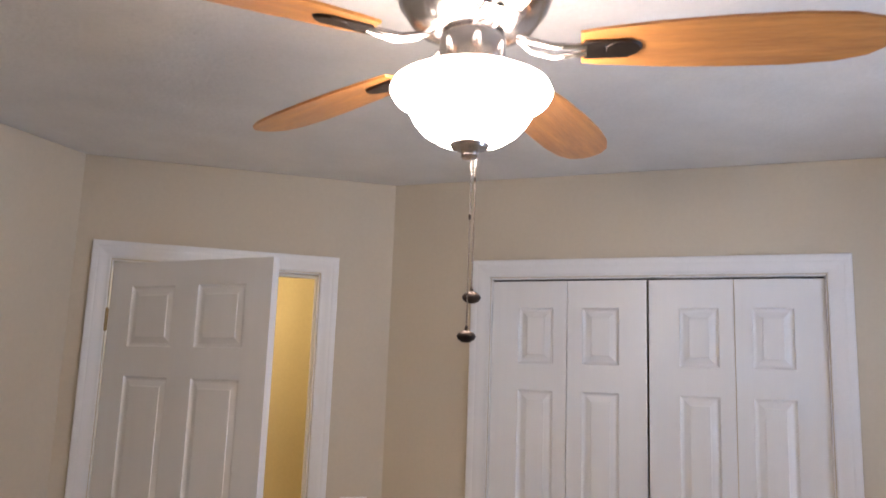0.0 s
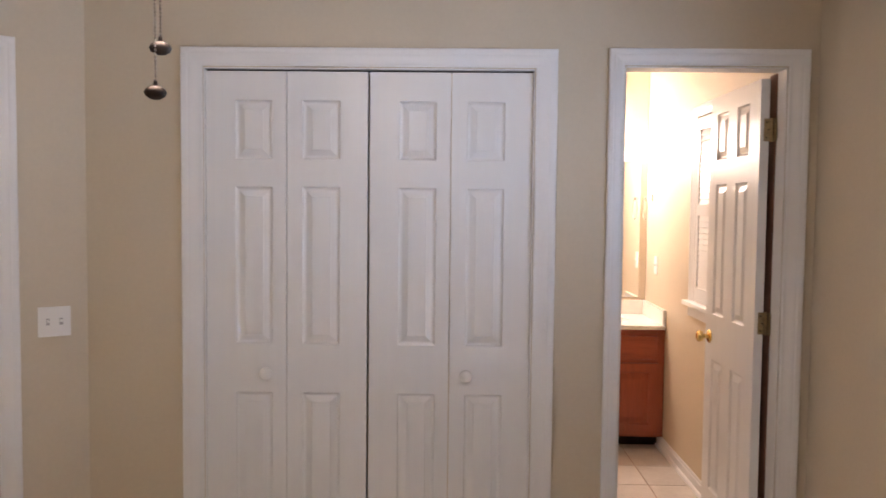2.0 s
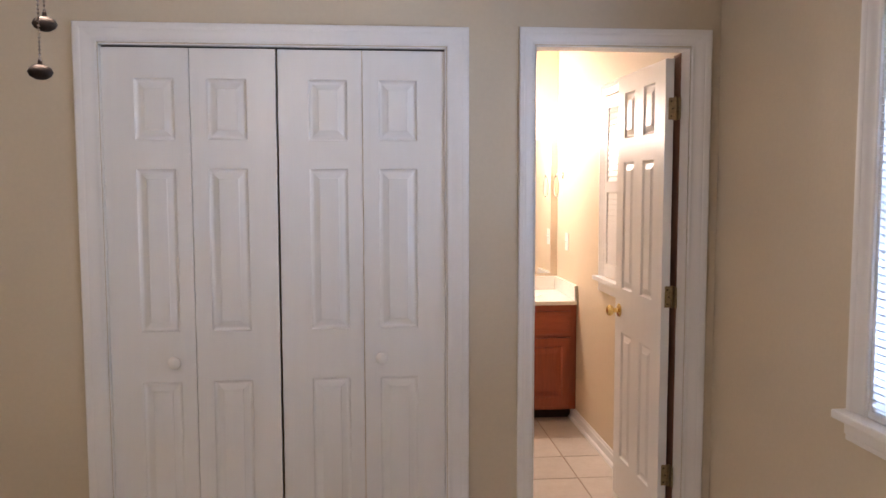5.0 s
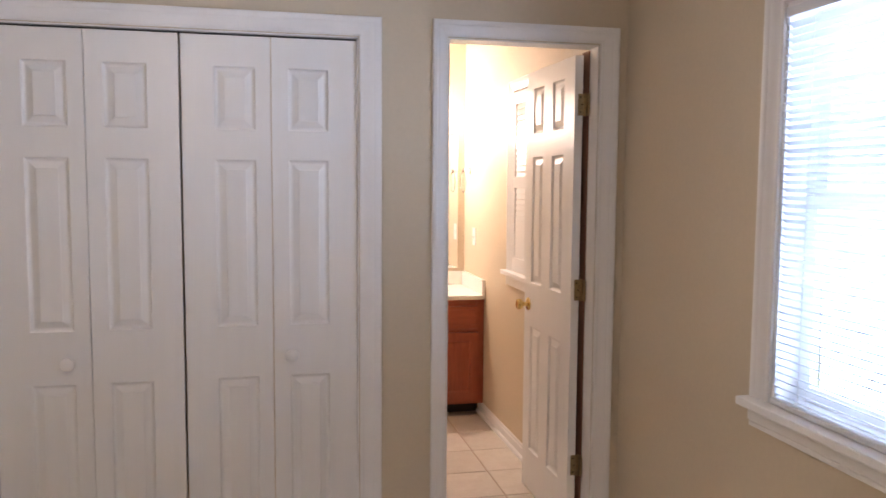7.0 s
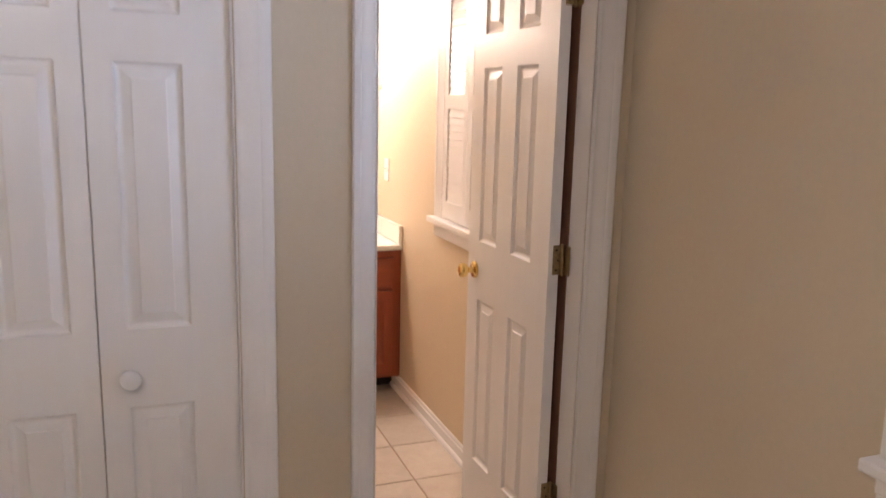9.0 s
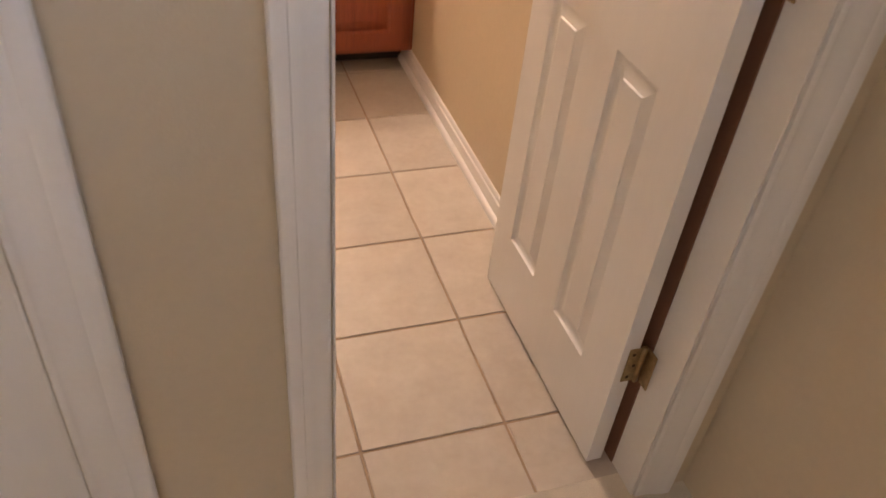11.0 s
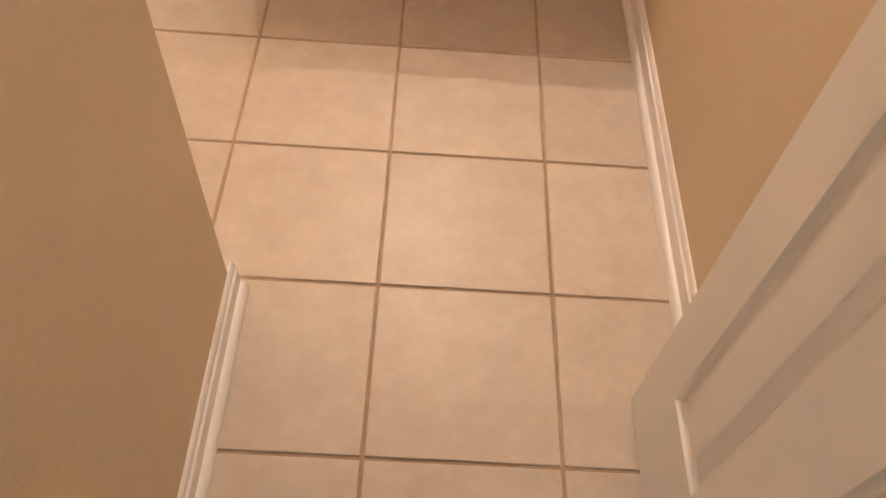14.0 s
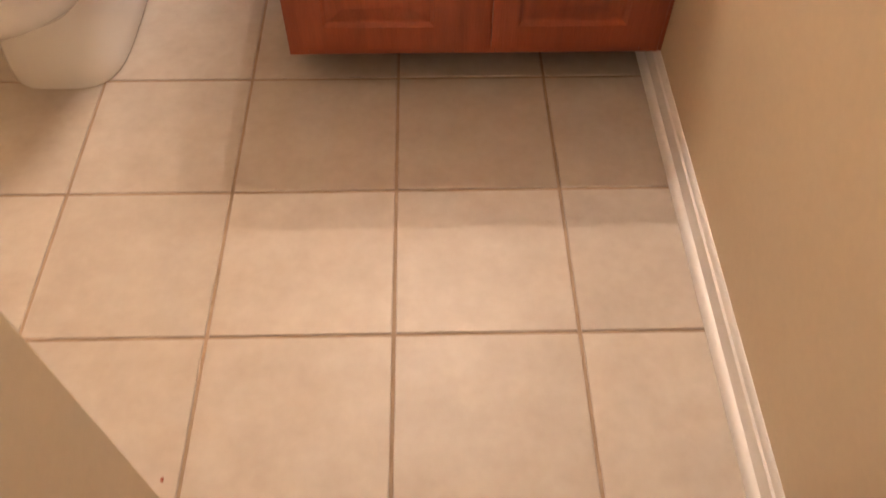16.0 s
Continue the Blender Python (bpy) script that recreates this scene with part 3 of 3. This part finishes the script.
        pd = part("pendant", lathe([(0, -0.0115), (0.007, -0.0105), (0.0145, -0.006), (0.0175, 0.0), (0.0145, 0.006), (0.007, 0.0105), (0, 0.0115)], 24, m=pose(cx, cy, z1) @ pose(0, 0, 0, 0, 0, 20.8), scale=(1.0, 0.55)), M_PEWTER, ch, "dark oval pewter pendant", smooth=60)
        part("cap", lathe([(0, 0.010), (0.0035, 0.0105), (0.003, 0.016), (0.0015, 0.019), (0, 0.019)], 10, m=pose(cx, cy, z1)), M_PEWTER, ch)
    return f


ceiling_fan()


# ---- switch plate, outlet ----
def switch_plate(m, label, gangs=2):
    w = 0.058 if gangs == 2 else 0.036
    s = thing("switch_plate", m, label, "light switch")
    part("plate", box(-w, w, -0.006, 0, -0.058, 0.058, 0.003, seg=2), M_PLATE, s)
    for u in ((-0.023, 0.023) if gangs == 2 else (0,)):
        part("bezel", box(u - 0.006, u + 0.006, -0.0066, -0.004, -0.013, 0.013), M_BEZEL, s, "grey switch slot")
        t = box(u - 0.0042, u + 0.0042, -0.017, -0.004, -0.005, 0.005, 0.0015)
        part("toggle", moved(t, Matrix.Translation((0, 0, 0.003))), M_PLATE, s)
        for dz in (-0.03, 0.03):
            part("screw", lathe([(0, 0), (0.003, 0), (0.002, 0.0012), (0, 0.0014)], 10, m=pose(u, -0.006, dz, 90)), M_PLATE, s)
    return s


SW = ANG_M @ Vector((0.120, 0, 1.054))
switch_plate(pose(SW.x, SW.y, SW.z, 0, 0, math.degrees(ANG)), "white double toggle switch plate on the angled wall")


def outlet(m, label):
    s = thing("wall_outlet", m, label, "outlet")
    part("plate", box(-0.036, 0.036, -0.006, 0, -0.058, 0.058, 0.003, seg=2), M_PLATE, s)
    for dz in (-0.02, 0.02):
        r = part("receptacle", box(-0.017, 0.017, -0.0085, -0.005, dz - 0.014, dz + 0.014, 0.004, seg=2), M_PLATE, s)
        for u in (-0.006, 0.006):
            part("slot", box(u - 0.001, u + 0.001, -0.0088, -0.0082, dz - 0.003, dz + 0.006), M_SLOT, r)
    return s


outlet(pose(-0.609, 0, 0.252), "white plastic electrical outlet low on the wall")


# ---- bathroom: baseboards ----
BASE = [(0, 0.0200), (0.0085, 0.0200), (0.0085, 0.0560), (0.0100, 0.0580), (0.0100, 0.0620), (0.0062, 0.0645), (0.0062, 0.0730), (0.0050, 0.0790), (0.0020, 0.0820), (0, 0.0820)]


def baseboard(name, start, length, turn, label):
    """Moulded skirting with shoe, along +x in its own space, proud towards -y."""
    b = thing(name, pose(start[0], start[1], 0, 0, 0, turn), label, "baseboard", kind="structure")
    for nm, sel in (("shoe", [(0, 0), (0.022, 0), (0.0218, 0.006), (0.0205, 0.011), (0.018, 0.0155), (0.0145, 0.0185), (0.0095, 0.0198), (0, 0.0198)]), ("board", BASE)):
        bm = bmesh.new()
        rows = [[bm.verts.new((x, -d, z)) for d, z in sel] for x in (0, length)]
        k = len(sel)
        for i in range(k):
            bm.faces.new((rows[0][i], rows[0][(i + 1) % k], rows[1][(i + 1) % k], rows[1][i]))
        bm.faces.new(rows[0])
        bm.faces.new(rows[1][::-1])
        part(nm, bm, M_WHITE, b, smooth=35)
    return b


baseboard("baseboard_1", (BX1, 1.945), 1.845, -90, "white moulded baseboard along the tan wall")
baseboard("baseboard_2", (PX, WALL_T + 0.01), PY - WALL_T + 0.012, 90, "white moulded baseboard along the partition")
baseboard("baseboard_3", (PX - 0.003, PY), 1.0, 180, "white moulded baseboard along the rear wall")
baseboard("baseboard_4", (0.05, BY1), 1.10, 0, "white moulded baseboard behind the toilet")


# ---- vanity ----
VX0, VX1, VY0 = 1.178, 1.952, 1.835


def vanity():
    v = thing("vanity_cabinet", pose(VX0, VY0, 0), "red-stained oak vanity cabinet with drawers and doors", "cabinet")
    W, D, z0, z1 = VX1 - VX0, BY1 - VY0 - 0.004, 0.085, 0.768
    part("carcass", box(0, W, 0.020, D, z0, z1), M_OAK, v)
    part("toe_kick", box(0.0, W, 0.115, 0.13, 0.001, z0), M_TOE, v, "dark recessed toe kick")
    part("stile", box(0, 0.040, 0, 0.0198, z0, z1, 0.0015), M_OAK, v)
    part("stile", box(W - 0.040, W, 0, 0.0198, z0, z1, 0.0015), M_OAK, v)
    part("stile", box(W / 2 - 0.044, W / 2 + 0.044, 0, 0.0198, z0, z1, 0.0015), M_OAK, v)
    for za, zb in ((z0, z0 + 0.038), (0.548, 0.586), (z1 - 0.045, z1)):
        for a, b in ((0.0402, W / 2 - 0.0442), (W / 2 + 0.0442, W - 0.0402)):
            part("rail", box(a, b, 0.001, 0.0196, za, zb, 0.001), M_OAKX, v)
    for a, b in ((0.026, W / 2 - 0.033), (W / 2 + 0.033, W - 0.030)):
        dr = part("drawer_front", box(a, b, -0.016, -0.0005, 0.576, 0.722, 0.004, seg=2), M_OAKX, v)
        part("raised_field", box(a + 0.022, b - 0.022, -0.0195, -0.0162, 0.598, 0.700, 0.003), M_OAKX, dr)
        dd = part("door", slab_with_holes(a, b, 0.112, 0.552, 0.0155, [(a + 0.052, b - 0.052, 0.166, 0.498)]), M_OAK, v)
        dd.matrix_basis = pose(0, -0.016, 0)
        bm = bmesh.new()
        rings = []
        for ins, d in ((0, 0.0005), (0.008, 0.007), (0.014, 0.0075), (0.044, 0.0015), (0.046, 0.0012)):
            rings.append([bm.verts.new((x, d, z)) for x, z in ((a + 0.052 + ins, 0.166 + ins), (b - 0.052 - ins, 0.166 + ins), (b - 0.052 - ins, 0.498 - ins), (a + 0.052 + ins, 0.498 - ins))])
        for r0, r1 in zip(rings, rings[1:]):
            for k in range(4):
                bm.faces.new((r0[k], r0[(k + 1) % 4], r1[(k + 1) % 4], r1[k]))
        bm.faces.new(rings[-1])
        part("panel", bm, M_OAK, dd)
    part("side_filler", box(W + 0.0005, BX1 - VX0 - 0.001, 0.004, 0.03, z0, z1), M_OAK, v)


vanity()


def vanity_top():
    t = thing("bathroom_counter", pose(VX0, VY0, 0.768), "cream cultured marble vanity top with splash", "counter")
    W = BX1 - VX0 - 0.002
    x0, y0, D = -0.016, -0.026, BY1 - VY0 - 0.003
    cx, cy, rx, ry = W / 2, 0.26, 0.22, 0.165
    # slab with an oval basin sunk in it
    bm = bmesh.new()
    N = 40
    rim = [(cx + rx * math.cos(2 * math.pi * k / N), cy + ry * math.sin(2 * math.pi * k / N)) for k in range(N)]
    out = []
    for k in range(N):
        a = 2 * math.pi * k / N
        dx, dy = math.cos(a), math.sin(a)
        s = min(((W - cx) / dx) if dx > 1e-6 else ((x0 - cx) / dx) if dx < -1e-6 else 9, ((D - cy) / dy) if dy > 1e-6 else ((y0 - cy) / dy) if dy < -1e-6 else 9)
        out.append((cx + dx * s, cy + dy * s))
    top_o = [bm.verts.new((x, y, 0.022)) for x, y in out]
    low_o = [bm.verts.new((x, y, 0.0)) for x, y in out]
    rings = [top_o]
    for f, z in ((1.0, 0.022), (0.97, 0.012), (0.85, -0.05), (0.6, -0.095), (0.25, -0.11)):
        rings.append([bm.verts.new((cx + (x - cx) * f, cy + (y - cy) * f, z)) for x, y in rim])
    for a, b in zip(rings, rings[1:]):
        for k in range(N):
            bm.faces.new((a[k], a[(k + 1) % N], b[(k + 1) % N], b[k]))
    bm.faces.new(rings[-1])
    for k in range(N):
        bm.faces.new((top_o[k], low_o[k], low_o[(k + 1) % N], top_o[(k + 1) % N]))
    part("slab", bm, M_MARBLE, t, smooth=40)
    part("edge", box(x0, W, y0 - 0.004, y0 + 0.01, -0.004, 0.0205, 0.004, seg=2), M_MARBLE, t)
    part("back_splash", box(x0, W - 0.0205, D - 0.02, D, 0.0225, 0.118, 0.004, seg=2), M_MARBLE, t)
    part("side_splash", box(W - 0.020, W, y0 + 0.004, D, 0.0225, 0.118, 0.004, seg=2), M_MARBLE, t)


vanity_top()


def faucet():
    f = thing("faucet", pose((VX0 + BX1) / 2, 2.292, 0.7905), "chrome two-handle bathroom faucet on the vanity top", "faucet")
    part("base", box(-0.08, 0.08, -0.024, 0.024, 0, 0.014, 0.006, seg=2), M_CHROME, f, smooth=40)
    part("spout", tube([(0, 0, 0.012), (0, 0, 0.06), (0, -0.02, 0.085), (0, -0.07, 0.09), (0, -0.115, 0.075)], 0.010, 12), M_CHROME, f, smooth=50)
    for x in (-0.052, 0.052):
        part("handle", lathe([(0, 0.014), (0.018, 0.014), (0.016, 0.03), (0.021, 0.036), (0.021, 0.05), (0.015, 0.056), (0, 0.057)], 20, m=pose(x, 0, 0)), M_CHROME, f, smooth=40)


faucet()

# mirror over the vanity
mir = thing("wall_mirror", pose(1.545, BY1, 0.905), "large frameless wall mirror over the vanity", "mirror")
part("glass", box(-0.385, 0.368, -0.006, -0.001, 0, 0.93, 0.001), M_MIRROR, mir)
for u in (-0.3, 0.28):
    part("clip", box(u - 0.012, u + 0.012, -0.009, -0.0065, -0.004, 0.012, 0.001), M_CHROME, mir)


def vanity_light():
    """A slim bar with bulbs on arms; the row close to the wall is added, standing in for their light off the mirror."""
    v = thing("vanity_light", pose(1.467, BY1, 1.95), "chrome vanity light bar with small clear lit bulbs and an added row for mirror light", "wall lamp")
    part("back_plate", box(-0.24, 0.24, -0.012, -0.001, -0.040, 0.040, 0.004, seg=2), M_CHROME, v)
    for i in range(3):
        x = -0.138 + 0.138 * i
        arm = part("arm", tube([(x + 0.04, -0.012, 0.020), (x + 0.04, -0.08, 0.045), (x + 0.02, -0.15, 0.045), (x, -0.174, 0.030), (x, -0.174, 0.016)], 0.005, 10), M_CHROME, v, smooth=50)
        part("socket", lathe([(0, 0.034), (0.010, 0.034), (0.012, 0.016), (0.009, 0.0125), (0, 0.0125)], 20, m=pose(x, -0.174, 0)), M_CHROME, arm, smooth=40)
        # second y: added row that imitates the bulbs' reflection in the mirror
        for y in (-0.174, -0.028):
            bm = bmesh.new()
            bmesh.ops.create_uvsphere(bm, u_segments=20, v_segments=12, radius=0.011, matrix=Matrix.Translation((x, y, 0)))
            part("bulb", bm, M_GLOBE, v, "small lit warm white bulb, wall-side ones added for mirror light", smooth=80)


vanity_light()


def towel_ring():
    r = thing("towel_ring", pose(BX1, 2.215, 1.585, 0, 0, -90), "clear and chrome towel ring on the tan wall", "towel ring")
    part("base", lathe([(0, 0), (0.026, 0), (0.026, 0.008), (0.014, 0.014), (0.011, 0.04), (0.016, 0.05), (0.012, 0.058), (0, 0.06)], 20, m=pose(0, 0, 0, 90)), M_CHROME, r, smooth=40)
    pts = [(0.075 * math.sin(2 * math.pi * k / 28), -0.05, -0.072 + 0.075 * math.cos(2 * math.pi * k / 28)) for k in range(29)]
    part("ring", tube(pts, 0.0048, 8), M_CHROME, r, smooth=50)


towel_ring()
switch_plate(pose(BX1, 2.10, 1.145, 0, 0, -90), "white single toggle switch plate beside the mirror", 1)


# ---- bathroom window with plantation shutters ----
def bath_window():
    w = thing("window_2", pose(BX1, BWY1, 0, 0, 0, -90), "white cased bathroom window closed by louvered shutters", "window", kind="structure")
    W = BWY1 - BWY0
    casing_legs([(0, BWZ0), (0, BWZ1), (W, BWZ1), (W, BWZ0)], w, (0.075, 0.06, 0.075))
    part("sill", box(-0.10, W + 0.10, -0.045, 0.03, BWZ0 - 0.026, BWZ0 - 0.001, 0.005, seg=2), M_WHITE, w)
    part("apron", box(-0.07, W + 0.07, -0.018, 0, BWZ0 - 0.085, BWZ0 - 0.027, 0.004), M_WHITE, w)
    part("window_frame", slab_with_holes(0, W, BWZ0, BWZ1, 0.05, [(0.04, W - 0.04, BWZ0 + 0.04, BWZ1 - 0.04)]), M_VINYL, w, at=pose(0, 0.12, 0))
    p = part("pane", box(0.036, W - 0.036, 0.14, 0.145, BWZ0 + 0.036, BWZ1 - 0.036), M_GLASS, w)
    p.visible_shadow = False
    return w


bath_window()


def shutter(m, label):
    W, H = (BWY1 - BWY0) / 2 - 0.004, BWZ1 - BWZ0 - 0.012
    s = thing("shutter", m, label, "shutter", "bathroom window shutters")
    holes = [(0.040, W - 0.040, 0.075, H / 2 - 0.03), (0.040, W - 0.040, H / 2 + 0.03, H - 0.065)]
    part("frame", slab_with_holes(0, W, 0, H, 0.026, holes), M_WHITE, s)
    bm = bmesh.new()
    bmesh.ops.create_cube(bm, size=1, matrix=pose(W / 2, 0, 0, 77) @ Matrix.Diagonal((W - 0.082, 0.037, 0.006, 1)))
    me = finish("louver", bm, M_WHITE)
    for h in holes:
        n = int((h[3] - h[2]) / 0.029)
        for i in range(n):
            o = new("louver", me)
            o.parent = s
            o.matrix_basis = pose(0, 0.010, h[2] + (i + 0.5) * (h[3] - h[2]) / n)
    return s


shutter(pose(BX1 - 0.008, BWY1 - 0.003, BWZ0 + 0.004, 0, 0, -90), "white louvered window shutter, closed")
shutter(pose(BX1 - 0.008, (BWY1 + BWY0) / 2 - 0.002, BWZ0 + 0.004, 0, 0, -90), "white louvered window shutter, closed")


# ---- toilet ----
def ring_loft(sections, n=36, power=2.3):
    """Skin over egg-shaped sections: (z, centre y, half width, half length)."""
    bm = bmesh.new()
    rings = []
    for z, cy, a, b in sections:
        ring = []
        for k in range(n):
            th = 2 * math.pi * k / n
            c, s = math.cos(th), math.sin(th)
            x = a * math.copysign(abs(c) ** (2 / power), c)
            y = cy + b * math.copysign(abs(s) ** (2 / power), s)
            ring.append(bm.verts.new((x, y, z)))
        rings.append(ring)
    for p, q in zip(rings, rings[1:]):
        for k in range(n):
            bm.faces.new((p[k], p[(k + 1) % n], q[(k + 1) % n], q[k]))
    bm.faces.new(rings[0][::-1])
    bm.faces.new(rings[-1])
    return bm


def toilet():
    t = thing("toilet", pose(0.668, BY1, 0), "white porcelain toilet standing beside the vanity", "toilet")
    part("pedestal", ring_loft([(0.0, -0.32, 0.126, 0.228), (0.010, -0.32, 0.131, 0.231), (0.05, -0.32, 0.130, 0.229), (0.14, -0.315, 0.127, 0.222), (0.24, -0.33, 0.128, 0.228)], n=48, power=3.8), M_PORCELAIN, t, smooth=60)
    part("bowl", ring_loft([(0.165, -0.335, 0.110, 0.215), (0.20, -0.36, 0.124, 0.25), (0.25, -0.40, 0.150, 0.30), (0.31, -0.43, 0.172, 0.325), (0.36, -0.45, 0.186, 0.33), (0.385, -0.455, 0.19, 0.325)], power=2.2), M_PORCELAIN, t, smooth=60)
    part("seat", ring_loft([(0.386, -0.46, 0.186, 0.315), (0.392, -0.46, 0.192, 0.32), (0.404, -0.46, 0.190, 0.318)], power=2.2), M_PLATE, t, smooth=60)
    part("lid", ring_loft([(0.405, -0.46, 0.188, 0.315), (0.412, -0.46, 0.190, 0.318), (0.424, -0.46, 0.182, 0.305), (0.428, -0.46, 0.150, 0.26)], power=2.2), M_PLATE, t, smooth=60)
    part("tank", box(-0.23, 0.23, -0.21, -0.012, 0.386, 0.72, 0.025, seg=3), M_PORCELAIN, t, smooth=40)
    tl = part("tank_lid", box(-0.24, 0.24, -0.222, -0.008, 0.721, 0.755, 0.012, seg=3), M_PORCELAIN, t, smooth=40)
    part("flush_lever", tube([(-0.17, -0.215, 0.66), (-0.17, -0.232, 0.66), (-0.10, -0.238, 0.652)], 0.006, 8), M_CHROME, t, smooth=50)
    part("shelf", box(-0.11, 0.11, -0.21, -0.10, 0.21, 0.385, 0.02, seg=2), M_PORCELAIN, t, smooth=40)


toilet()

# ---- outside the window ----
solid("ground", box(-60, 60, -60, 60, -0.62, -0.5), M_GRASS, "green lawn outside the house", "lawn", kind="structure")


# ---- bathroom floor tiles ----
TX, TY, TS, TSY, GR = 1.723, 0.555, 0.3215, 0.3255, 0.0062


def tiles():
    shared = {}
    i0 = int(math.floor((BX0 - TX) / TS))
    for i in range(i0, 2):
        for j in range(-2, 7):
            xa, xb = TX + i * TS + GR / 2, TX + (i + 1) * TS - GR / 2
            ya, yb = TY + j * TSY + GR / 2, TY + (j + 1) * TSY - GR / 2
            xa, xb, ya, yb = max(xa, BX0 + 0.002), min(xb, BX1 - 0.001), max(ya, 0.045), min(yb, BY1 - 0.002)
            if xb <= PX - 0.02:
                ya = max(ya, PY + 0.002)
            if xb - xa < 0.01 or yb - ya < 0.01:
                continue
            key = (round(xb - xa, 4), round(yb - ya, 4))
            if key not in shared:
                shared[key] = finish("tile", box(-key[0] / 2, key[0] / 2, -key[1] / 2, key[1] / 2, -0.008, 0.0, 0.0016), M_TILE)
            o = new("tile", shared[key])
            o.parent = floor_bathroom
            o.matrix_basis = pose((xa + xb) / 2, (ya + yb) / 2, random.uniform(-0.0004, 0.0004), random.uniform(-0.08, 0.08), random.uniform(-0.08, 0.08), 0)


tiles()
bm_ = bmesh.new()
bmesh.ops.create_icosphere(bm_, subdivisions=2, radius=0.0036, matrix=Matrix.Diagonal((0.75, 1.2, 0.5, 1)))
solid("crumb", bm_, M_OAK, "small red-brown crumb lying on the floor tile", "debris", m=pose(1.052, 0.957, 0.002), smooth=60)
